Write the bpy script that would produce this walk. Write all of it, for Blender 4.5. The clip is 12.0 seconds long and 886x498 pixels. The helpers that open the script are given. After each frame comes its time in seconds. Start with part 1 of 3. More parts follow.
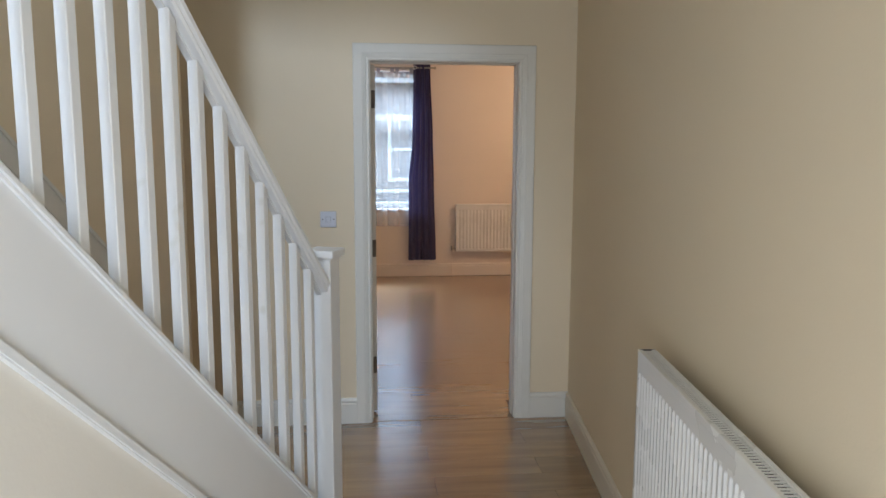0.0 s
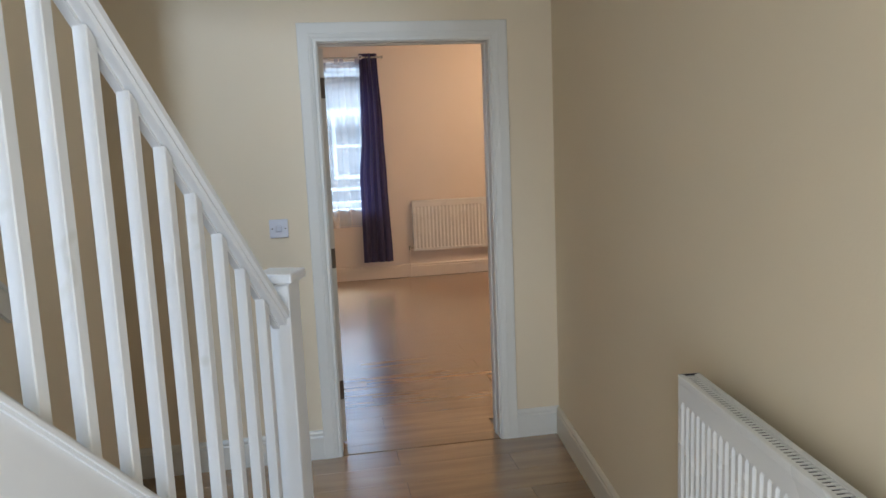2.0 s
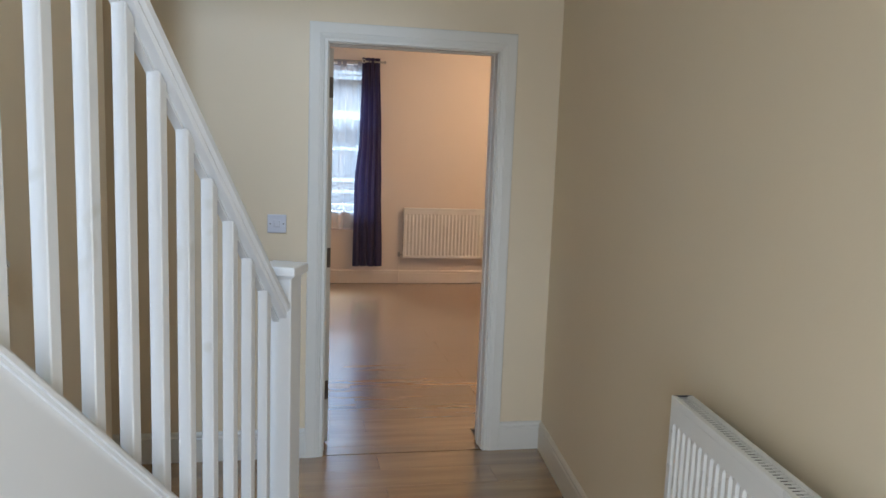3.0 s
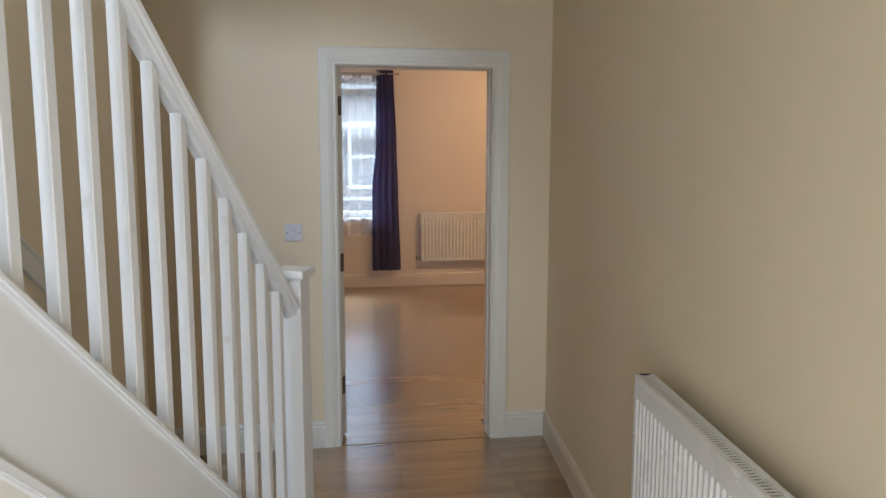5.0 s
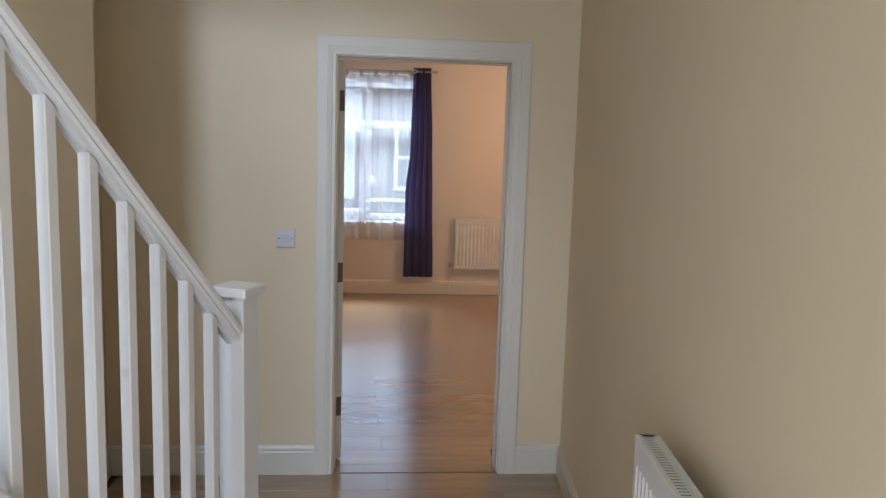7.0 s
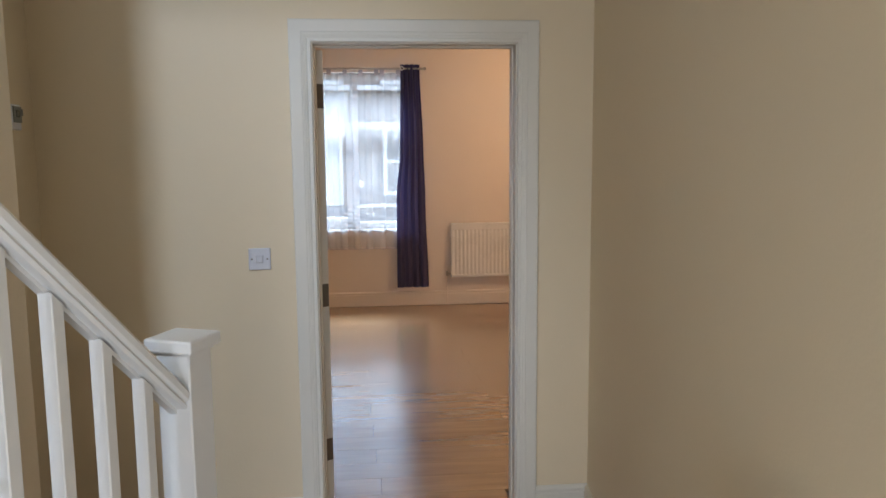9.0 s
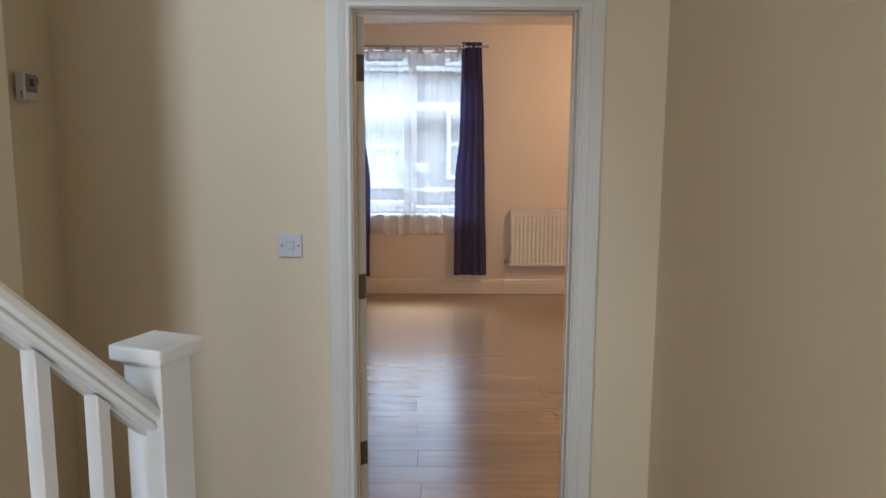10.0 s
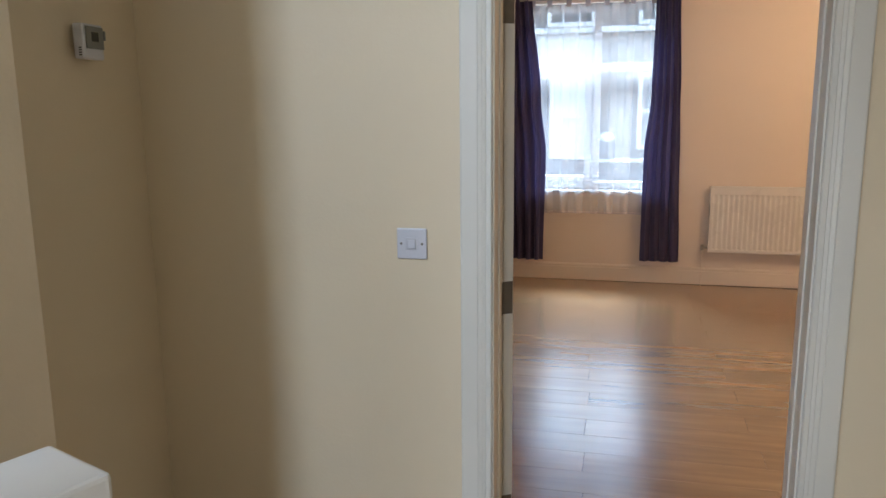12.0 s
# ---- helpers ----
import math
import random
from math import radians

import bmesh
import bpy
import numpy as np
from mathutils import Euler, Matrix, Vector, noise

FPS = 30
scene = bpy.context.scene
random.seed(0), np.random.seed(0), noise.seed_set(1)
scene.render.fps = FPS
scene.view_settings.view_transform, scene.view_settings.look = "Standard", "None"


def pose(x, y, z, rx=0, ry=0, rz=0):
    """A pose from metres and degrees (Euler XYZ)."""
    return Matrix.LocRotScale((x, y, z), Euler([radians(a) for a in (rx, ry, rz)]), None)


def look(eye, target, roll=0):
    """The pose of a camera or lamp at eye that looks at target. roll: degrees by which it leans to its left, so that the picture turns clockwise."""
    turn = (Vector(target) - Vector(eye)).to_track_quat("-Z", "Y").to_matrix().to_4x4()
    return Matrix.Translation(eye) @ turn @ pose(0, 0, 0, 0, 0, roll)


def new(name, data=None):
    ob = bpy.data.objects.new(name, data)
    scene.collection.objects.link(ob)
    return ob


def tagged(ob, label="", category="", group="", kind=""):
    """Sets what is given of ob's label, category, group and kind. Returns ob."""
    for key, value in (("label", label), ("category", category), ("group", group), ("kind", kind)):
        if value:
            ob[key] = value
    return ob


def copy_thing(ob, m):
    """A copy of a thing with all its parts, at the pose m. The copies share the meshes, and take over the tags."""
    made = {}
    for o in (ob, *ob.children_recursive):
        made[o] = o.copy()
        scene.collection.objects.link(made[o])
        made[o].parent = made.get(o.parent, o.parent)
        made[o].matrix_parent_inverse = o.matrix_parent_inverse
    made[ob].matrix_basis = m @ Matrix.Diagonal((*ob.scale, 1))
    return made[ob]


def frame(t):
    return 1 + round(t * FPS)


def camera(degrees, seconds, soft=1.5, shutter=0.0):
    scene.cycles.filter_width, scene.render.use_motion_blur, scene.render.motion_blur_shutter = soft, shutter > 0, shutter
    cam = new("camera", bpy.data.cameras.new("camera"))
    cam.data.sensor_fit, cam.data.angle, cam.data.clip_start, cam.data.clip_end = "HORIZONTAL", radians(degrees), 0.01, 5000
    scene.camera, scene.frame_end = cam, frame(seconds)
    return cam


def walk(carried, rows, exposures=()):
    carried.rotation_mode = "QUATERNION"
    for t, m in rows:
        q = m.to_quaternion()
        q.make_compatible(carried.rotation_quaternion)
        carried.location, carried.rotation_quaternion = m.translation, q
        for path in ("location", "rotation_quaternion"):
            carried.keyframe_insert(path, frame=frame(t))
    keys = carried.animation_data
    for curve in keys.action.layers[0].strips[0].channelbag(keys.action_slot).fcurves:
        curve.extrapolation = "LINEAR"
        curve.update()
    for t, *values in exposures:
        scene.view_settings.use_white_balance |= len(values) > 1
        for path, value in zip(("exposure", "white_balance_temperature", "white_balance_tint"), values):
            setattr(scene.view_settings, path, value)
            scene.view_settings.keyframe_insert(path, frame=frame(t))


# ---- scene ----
cam = camera(60.4, 12.0)
PATH = [
    (0, (-1.14, -4.127, 1.561), (-0.941, -2.157, 1.283), 0.2),
    (0.5, (-1.153, -3.889, 1.554), (-0.813, -1.94, 1.265), -0.6),
    (1, (-1.18, -3.733, 1.547), (-0.825, -1.789, 1.238), -1.6),
    (1.5, (-1.171, -3.679, 1.544), (-0.87, -1.729, 1.216), -2.0),
    (2, (-1.189, -3.615, 1.547), (-0.856, -1.665, 1.251), -2.4),
    (2.5, (-1.229, -3.609, 1.547), (-0.834, -1.666, 1.288), -0.1),
    (3, (-1.25, -3.62, 1.534), (-0.874, -1.674, 1.266), 2.1),
    (3.2, (-1.254, -3.658, 1.529), (-0.921, -1.705, 1.251), 2.3),
    (4.8, (-1.202, -3.898, 1.553), (-0.934, -1.934, 1.285), 0.3),
    (5, (-1.186, -3.924, 1.571), (-0.88, -1.965, 1.31), 0.1),
    (5.5, (-1.148, -3.865, 1.583), (-0.755, -1.915, 1.37), -1.2),
    (6, (-1.127, -3.717, 1.576), (-0.743, -1.763, 1.396), -0.0),
    (6.5, (-1.033, -3.625, 1.562), (-0.776, -1.653, 1.349), 1.2),
    (7, (-0.902, -3.56, 1.571), (-0.74, -1.583, 1.315), 1.7),
    (7.2, (-0.872, -3.536, 1.567), (-0.725, -1.56, 1.297), 1.6),
    (8.8, (-0.921, -3.039, 1.554), (-0.714, -1.066, 1.304), -0.9),
    (9, (-0.893, -3.054, 1.558), (-0.712, -1.078, 1.308), -0.5),
    (9.5, (-0.828, -2.89, 1.557), (-0.736, -0.91, 1.291), 0.5),
    (10, (-0.803, -2.752, 1.539), (-0.793, -0.773, 1.249), 0.3),
    (10.5, (-0.831, -2.626, 1.543), (-0.847, -0.651, 1.226), -0.7),
    (11, (-0.867, -2.499, 1.531), (-0.919, -0.531, 1.178), -1.6),
    (11.5, (-0.812, -2.272, 1.516), (-1.035, -0.32, 1.142), -1.3),
    (12, (-0.763, -2.009, 1.521), (-1.233, -0.1, 1.153), -0.6),
]
walk(cam, [(t, look(eye, target, roll)) for t, eye, target, roll in PATH], [(0, 2.66, 6450, 11), (2.5, 2.80, 6180, 10), (3.2, 2.74, 6150, 10),
     (5, 2.64, 6700, 12), (6, 2.66, 6900, 14), (7, 2.66, 6500, 13), (8.8, 2.74, 6750, 13), (9.5, 2.72, 6550, 12), (12, 2.88, 6500, 11)])

# ---- world and lights ----
world = bpy.data.worlds.new("world")
scene.world = world
world.use_nodes = True
wn = world.node_tree.nodes
sky = wn.new("ShaderNodeTexSky")
sky.sky_type, sky.sun_disc = "NISHITA", False
sky.sun_elevation, sky.sun_rotation = radians(48), radians(78)
sky.air_density, sky.dust_density = 1.0, 2.5
wn["Background"].inputs["Strength"].default_value = 0.15
world.node_tree.links.new(sky.outputs[0], wn["Background"].inputs["Color"])


def lamp(name, kind, m, energy, color, label, **more):
    data = bpy.data.lights.new(name, kind)
    data.energy, data.color = energy, color
    for key in more:
        if key == "size":
            data.shape, data.size, data.size_y = "RECTANGLE", *more[key]
        if key == "angle":
            data.angle = more[key]
        if key == "radius":
            data.shadow_soft_size = more[key]
        if key == "spread":
            data.spread = more[key]
    ob = new(name, data)
    ob.matrix_world = m
    return tagged(ob, label, "light", kind="structure")


lamp("sun", "SUN", look((19, 4, 21.6), (0, 0, 0)), 0.6, (1.0, 0.97, 0.92), "hazy sunlight along the street", angle=radians(10))
lamp("window_daylight", "AREA", look((-1.07, 6.85, 4.4), (-1.00, 3.4, 0.8)), 250, (0.70, 0.86, 1.0), "daylight through the bedroom window", size=(2.8, 1.6))
lamp("landing_daylight", "AREA", look((-2.95, -5.35, 4.35), (-1.65, 0.0, 1.3)), 21.5, (0.60, 0.77, 1.0), "daylight from the window over the stairs", size=(0.9, 0.9))
lamp("entrance_daylight", "AREA", look((-1.35, -4.79, 0.95), (-1.30, 0.0, 0.95)), 6.1, (0.76, 0.87, 1.0), "daylight through the entrance behind", size=(1.1, 1.7))
lamp("bedroom_lamp", "POINT", pose(1.15, 3.1, 2.36), 5.8, (1.0, 0.68, 0.41), "warm bulb of the bedroom ceiling light", radius=0.06)

# ---- materials ----


def material(name, color, rough=0.5, metal=0.0, vary=0.06, scale=2.0, bump=0.0, bump_scale=200.0, spots=0.0):
    """Principled surface: large soft variation, fine relief, a little uneven gloss."""
    m = bpy.data.materials.new(name)
    m.use_nodes = True
    n, l = m.node_tree.nodes, m.node_tree.links
    b = n["Principled BSDF"]
    b.inputs["Metallic"].default_value = metal
    co = n.new("ShaderNodeTexCoord")
    big = n.new("ShaderNodeTexNoise")
    big.inputs["Scale"].default_value, big.inputs["Detail"].default_value = scale, 5
    l.new(co.outputs["Object"], big.inputs["Vector"])
    ramp = n.new("ShaderNodeMapRange")
    ramp.inputs["To Min"].default_value, ramp.inputs["To Max"].default_value = 1 - vary, 1 + vary
    l.new(big.outputs["Fac"], ramp.inputs["Value"])
    mix = n.new("ShaderNodeVectorMath")
    mix.operation = "SCALE"
    mix.inputs[0].default_value = color
    l.new(ramp.outputs[0], mix.inputs["Scale"])
    l.new(mix.outputs[0], b.inputs["Base Color"])
    if spots:
        info, at = n.new("ShaderNodeObjectInfo"), n.new("ShaderNodeVectorMath")
        at.operation = "MULTIPLY_ADD"
        at.inputs[1].default_value = (3.0, 5.0, 11.0)
        l.new(info.outputs["Random"], at.inputs[0])
        l.new(co.outputs["Object"], at.inputs[2])
        sp, cut, tint = n.new("ShaderNodeTexNoise"), n.new("ShaderNodeMapRange"), n.new("ShaderNodeMix")
        sp.inputs["Scale"].default_value, sp.inputs["Detail"].default_value = 13.0, 1.0
        l.new(at.outputs[0], sp.inputs["Vector"])
        cut.inputs["From Min"].default_value, cut.inputs["From Max"].default_value = 0.70, 0.80
        cut.inputs["To Max"].default_value = spots
        l.new(sp.outputs["Fac"], cut.inputs["Value"])
        tint.data_type = "RGBA"
        tint.inputs[7].default_value = (0.50, 0.48, 0.38, 1)
        l.new(cut.outputs[0], tint.inputs[0])
        l.new(mix.outputs[0], tint.inputs[6])
        l.new(tint.outputs[2], b.inputs["Base Color"])
    rr = n.new("ShaderNodeMapRange")
    rr.inputs["To Min"].default_value, rr.inputs["To Max"].default_value = max(0.02, rough - 0.08), min(1, rough + 0.08)
    l.new(big.outputs["Fac"], rr.inputs["Value"])
    l.new(rr.outputs[0], b.inputs["Roughness"])
    if bump:
        fine = n.new("ShaderNodeTexNoise")
        fine.inputs["Scale"].default_value, fine.inputs["Detail"].default_value = bump_scale, 3
        l.new(co.outputs["Object"], fine.inputs["Vector"])
        bm_ = n.new("ShaderNodeBump")
        bm_.inputs["Strength"].default_value, bm_.inputs["Distance"].default_value = bump, 0.002
        l.new(fine.outputs["Fac"], bm_.inputs["Height"])
        l.new(bm_.outputs[0], b.inputs["Normal"])
    return m


def wood_floor(name, c1, c2, rough):
    m = bpy.data.materials.new(name)
    m.use_nodes = True
    n, l = m.node_tree.nodes, m.node_tree.links
    b = n["Principled BSDF"]
    co, info = n.new("ShaderNodeTexCoord"), n.new("ShaderNodeObjectInfo")
    shift = n.new("ShaderNodeVectorMath")
    shift.operation = "MULTIPLY_ADD"
    shift.inputs[1].default_value = (37.0, 19.0, 5.0)
    l.new(info.outputs["Random"], shift.inputs[0])
    l.new(co.outputs["Object"], shift.inputs[2])
    st = n.new("ShaderNodeMapping")
    st.inputs["Scale"].default_value = (1.2, 12.0, 1.0)
    l.new(shift.outputs[0], st.inputs["Vector"])
    g = n.new("ShaderNodeTexNoise")
    g.inputs["Scale"].default_value, g.inputs["Detail"].default_value, g.inputs["Distortion"].default_value = 1.3, 6, 0.15
    l.new(st.outputs[0], g.inputs["Vector"])
    st2 = n.new("ShaderNodeMapping")
    st2.inputs["Scale"].default_value = (5.0, 120.0, 1.0)
    l.new(shift.outputs[0], st2.inputs["Vector"])
    g2 = n.new("ShaderNodeTexNoise")
    g2.inputs["Scale"].default_value, g2.inputs["Detail"].default_value = 1.0, 4
    l.new(st2.outputs[0], g2.inputs["Vector"])
    r = n.new("ShaderNodeValToRGB")
    r.color_ramp.elements[0].position, r.color_ramp.elements[1].position = 0.3, 0.72
    r.color_ramp.elements[0].color, r.color_ramp.elements[1].color = (*c1, 1), (*c2, 1)
    l.new(g.outputs["Fac"], r.inputs["Fac"])
    tone = n.new("ShaderNodeMapRange")
    tone.inputs["To Min"].default_value, tone.inputs["To Max"].default_value = 0.86, 1.1
    l.new(info.outputs["Random"], tone.inputs["Value"])
    fine = n.new("ShaderNodeMapRange")
    fine.inputs["To Min"].default_value, fine.inputs["To Max"].default_value = 0.89, 1.08
    l.new(g2.outputs["Fac"], fine.inputs["Value"])
    mul = n.new("ShaderNodeMath")
    mul.operation = "MULTIPLY"
    l.new(tone.outputs[0], mul.inputs[0])
    l.new(fine.outputs[0], mul.inputs[1])
    sc = n.new("ShaderNodeVectorMath")
    sc.operation = "SCALE"
    l.new(r.outputs["Color"], sc.inputs[0])
    l.new(mul.outputs[0], sc.inputs["Scale"])
    l.new(sc.outputs[0], b.inputs["Base Color"])
    rr = n.new("ShaderNodeMapRange")
    rr.inputs["To Min"].default_value, rr.inputs["To Max"].default_value = rough - 0.015, rough + 0.02
    l.new(g.outputs["Fac"], rr.inputs["Value"])
    l.new(rr.outputs[0], b.inputs["Roughness"])
    b.inputs["IOR"].default_value = 1.55
    b.inputs["Coat Weight"].default_value, b.inputs["Coat Roughness"].default_value = 1.0, 0.25
    b.inputs["Coat IOR"].default_value = 1.8
    bp = n.new("ShaderNodeBump")
    bp.inputs["Strength"].default_value, bp.inputs["Distance"].default_value = 0.01, 0.0002
    l.new(g2.outputs["Fac"], bp.inputs["Height"])
    l.new(bp.outputs[0], b.inputs["Normal"])
    return m


def cloth(name, color, see_through=0.0, translucent=0.3):
    m = bpy.data.materials.new(name)
    m.use_nodes = True
    n, l = m.node_tree.nodes, m.node_tree.links
    out = n["Material Output"]
    d, t, mx = n["Principled BSDF"], n.new("ShaderNodeBsdfTranslucent"), n.new("ShaderNodeMixShader")
    d.inputs["Base Color"].default_value = (*color, 1)
    d.inputs["Roughness"].default_value = 0.75
    d.inputs["Sheen Weight"].default_value = 0.25
    t.inputs["Color"].default_value = (*color, 1)
    co, w = n.new("ShaderNodeTexCoord"), n.new("ShaderNodeTexNoise")
    w.inputs["Scale"].default_value, w.inputs["Detail"].default_value = 350, 2
    l.new(co.outputs["Object"], w.inputs["Vector"])
    bp = n.new("ShaderNodeBump")
    bp.inputs["Strength"].default_value, bp.inputs["Distance"].default_value = 0.15, 0.001
    l.new(w.outputs["Fac"], bp.inputs["Height"])
    l.new(bp.outputs[0], d.inputs["Normal"])
    mx.inputs[0].default_value = translucent
    l.new(d.outputs[0], mx.inputs[1])
    l.new(t.outputs[0], mx.inputs[2])
    last = mx
    if see_through:
        tr, m2 = n.new("ShaderNodeBsdfTransparent"), n.new("ShaderNodeMixShader")
        m2.inputs[0].default_value = see_through
        l.new(mx.outputs[0], m2.inputs[1])
        l.new(tr.outputs[0], m2.inputs[2])
        last = m2
    l.new(last.outputs[0], out.inputs["Surface"])
    return m


def glass_pane(name):
    m = bpy.data.materials.new(name)
    m.use_nodes = True
    n, l = m.node_tree.nodes, m.node_tree.links
    fr, g, t, mx = n.new("ShaderNodeFresnel"), n.new("ShaderNodeBsdfGlossy"), n.new("ShaderNodeBsdfTransparent"), n.new("ShaderNodeMixShader")
    g.inputs["Roughness"].default_value = 0.01
    t.inputs["Color"].default_value = (0.93, 0.96, 0.95, 1)
    l.new(fr.outputs[0], mx.inputs[0])
    l.new(t.outputs[0], mx.inputs[1])
    l.new(g.outputs[0], mx.inputs[2])
    l.new(mx.outputs[0], n["Material Output"].inputs["Surface"])
    return m


UNDER = material("pale_cream_wall_paint", (0.76, 0.72, 0.64), 0.62, vary=0.035, scale=1.3, bump=0.25, bump_scale=90)
WALL = material("cream_wall_paint", (0.79, 0.672, 0.492), 0.62, vary=0.035, scale=1.3, bump=0.25, bump_scale=90)
PINK = material("magnolia_wall_paint", (0.83, 0.735, 0.645), 0.65, vary=0.03, scale=1.5, bump=0.2, bump_scale=90)
CEIL = material("ceiling_paint", (0.82, 0.80, 0.76), 0.8, vary=0.03, bump=0.2, bump_scale=60)
WHITE = material("white_gloss_paint", (0.78, 0.785, 0.785), 0.34, vary=0.03, scale=6, bump=0.12, bump_scale=45)
SPINDLE = material("white_gloss_paint_over_knots", (0.78, 0.785, 0.785), 0.34, vary=0.03, scale=6, spots=0.5)
JOIN = material("old_white_gloss_paint", (0.74, 0.72, 0.66), 0.40, vary=0.04, scale=5)
SKIRT = material("cream_skirting_paint", (0.72, 0.655, 0.54), 0.42, vary=0.04, scale=5)
SKIRT_PINK = material("magnolia_skirting_paint", (0.82, 0.74, 0.65), 0.45, vary=0.04, scale=5)
RADM = material("radiator_enamel", (0.80, 0.80, 0.78), 0.28, vary=0.02, scale=4)
# Near-black for seams and slots, and for the shade deep inside the radiators.
DARK = material("dark_seam_and_cavity_shade", (0.035, 0.035, 0.035), 0.8)
PLAST = material("white_plastic", (0.68, 0.69, 0.75), 0.3, vary=0.02)
SEAM = material("plastic_seam", (0.38, 0.38, 0.40), 0.5)
GREYP = material("grey_plastic", (0.22, 0.23, 0.21), 0.35)
LCD = material("display_glass", (0.05, 0.055, 0.05), 0.15)
BRONZE = material("aged_hinge_steel", (0.20, 0.18, 0.16), 0.42, metal=0.8, vary=0.2, scale=40)
BRASS = material("dull_chrome", (0.5, 0.47, 0.42), 0.3, metal=1.0, vary=0.1, scale=30)
FLOOR = wood_floor("oak_laminate", (0.265, 0.150, 0.066), (0.375, 0.225, 0.105), 0.26)
GAP = material("dark_plank_joint", (0.05, 0.03, 0.02), 0.7)
PURPLE = cloth("purple_curtain_cloth", (0.056, 0.048, 0.125), 0.0, 0.16)
VOILE = cloth("white_voile", (0.86, 0.90, 0.97), 0.60, 0.20)
HEM = cloth("voile_hem_cloth", (0.62, 0.58, 0.63), 0.2, 0.2)
UPVC = material("white_window_plastic", (0.70, 0.73, 0.76), 0.3, vary=0.02)
GLASS = glass_pane("window_glass")
BRICK = material("stock_brick", (0.22, 0.205, 0.19), 0.85, vary=0.35, scale=5, bump=0.5, bump_scale=12)
RENDER = material("pale_render", (0.55, 0.55, 0.56), 0.8, vary=0.08, scale=1)
SLATE = material("slate", (0.14, 0.15, 0.17), 0.6, vary=0.2, scale=4)
ASPH = material("asphalt", (0.06, 0.06, 0.06), 0.9, vary=0.2, scale=3)
DKGLASS = material("dark_window_glass", (0.05, 0.07, 0.09), 0.08)
CARPET = material("stair_carpet", (0.25, 0.22, 0.19), 0.95, vary=0.1, scale=30, bump=0.6, bump_scale=400)
BULB = bpy.data.materials.new("warm_bulb_glass")
BULB.use_nodes = True
BULB.node_tree.nodes["Principled BSDF"].inputs["Emission Color"].default_value = (1.0, 0.7, 0.42, 1)
BULB.node_tree.nodes["Principled BSDF"].inputs["Emission Strength"].default_value = 4.0

# ---- mesh helpers ----


def add_box(bm, lo, hi, bevel=0.0, m=None, seg=1):
    """A box from corner lo to corner hi, its edges rounded by bevel, placed by m."""
    r = bmesh.ops.create_cube(bm, size=1.0)
    vs = r["verts"]
    for vert in vs:
        vert.co = Vector([(a + b) / 2 + c * (b - a) for a, b, c in zip(lo, hi, vert.co)])
    if bevel:
        es = {e for vert in vs for e in vert.link_edges}
        out = bmesh.ops.bevel(bm, geom=list(es) + vs, offset=bevel, segments=seg, affect="EDGES", profile=0.5)
        vs = list({vert for f in out["faces"] for vert in f.verts} | {vert for vert in vs if vert.is_valid})
    if m is not None:
        bmesh.ops.transform(bm, matrix=m, verts=vs)
    return vs


def add_prism(bm, outline, a, b):
    """A solid between two copies of a 3D outline, moved by a and by b."""
    lo = [bm.verts.new(Vector(p) + Vector(a)) for p in outline]
    hi = [bm.verts.new(Vector(p) + Vector(b)) for p in outline]
    bm.faces.new(lo[::-1])
    bm.faces.new(hi)
    k = len(lo)
    for i in range(k):
        bm.faces.new((lo[i], lo[(i + 1) % k], hi[(i + 1) % k], hi[i]))


def add_rod(bm, p, q, r, n=12):
    p, q = Vector(p), Vector(q)
    m = Matrix.Translation((p + q) / 2) @ (q - p).to_track_quat("Z", "Y").to_matrix().to_4x4()
    bmesh.ops.create_cone(bm, cap_ends=True, segments=n, radius1=r, radius2=r, depth=(q - p).length, matrix=m)


def obj(name, bm, mat, smooth=False):
    bmesh.ops.recalc_face_normals(bm, faces=bm.faces)
    me = bpy.data.meshes.new(name)
    bm.to_mesh(me)
    bm.free()
    me.materials.append(mat)
    if smooth:
        for p in me.polygons:
            p.use_smooth = True
    return new(name, me)


def part(name, bm, mat, parent, label="", smooth=False):
    ob = obj(name, bm, mat, smooth)
    ob.parent = parent
    return tagged(ob, label)


def thing(name, label, category, m=None, group=""):
    ob = new(name)
    ob.empty_display_size = 0.1
    if m is not None:
        ob.matrix_world = m
    return tagged(ob, label, category, group)


def setting(name, bm, mat, label, category="wall"):
    return tagged(obj(name, bm, mat), label, category, kind="structure")


def slab(name, pts, z0, z1, mat, label, category="wall"):
    bm = bmesh.new()
    add_prism(bm, [(x, y, 0) for x, y in pts], (0, 0, z0), (0, 0, z1))
    return setting(name, bm, mat, label, category)


# ---- plan ----
# Door wall: hall face y = 0, bedroom face y = 0.13. The hall side wall leaves it at 5.5 degrees, the stairs at 18.5.
SKEW_R, SKEW_S = radians(5.5), radians(18.5)
NEWEL = Vector((-1.285, -1.481, 0))
UP = Vector((-math.sin(SKEW_S), -math.cos(SKEW_S), 0))
SIDE = Vector((-math.cos(SKEW_S), math.sin(SKEW_S), 0))
PITCH = 0.926
CEILING, ROOM_H, UPPER = 2.75, 2.60, 5.2
XL, XR, DOOR_H = -1.114, -0.316, 1.983
FAR = 4.68


def stair(u, v, z=0.0):
    return NEWEL + UP * u + SIDE * v + Vector((0, 0, z))


def xy(p):
    return (p[0], p[1])


def right_x(y):
    return math.tan(SKEW_R) * y


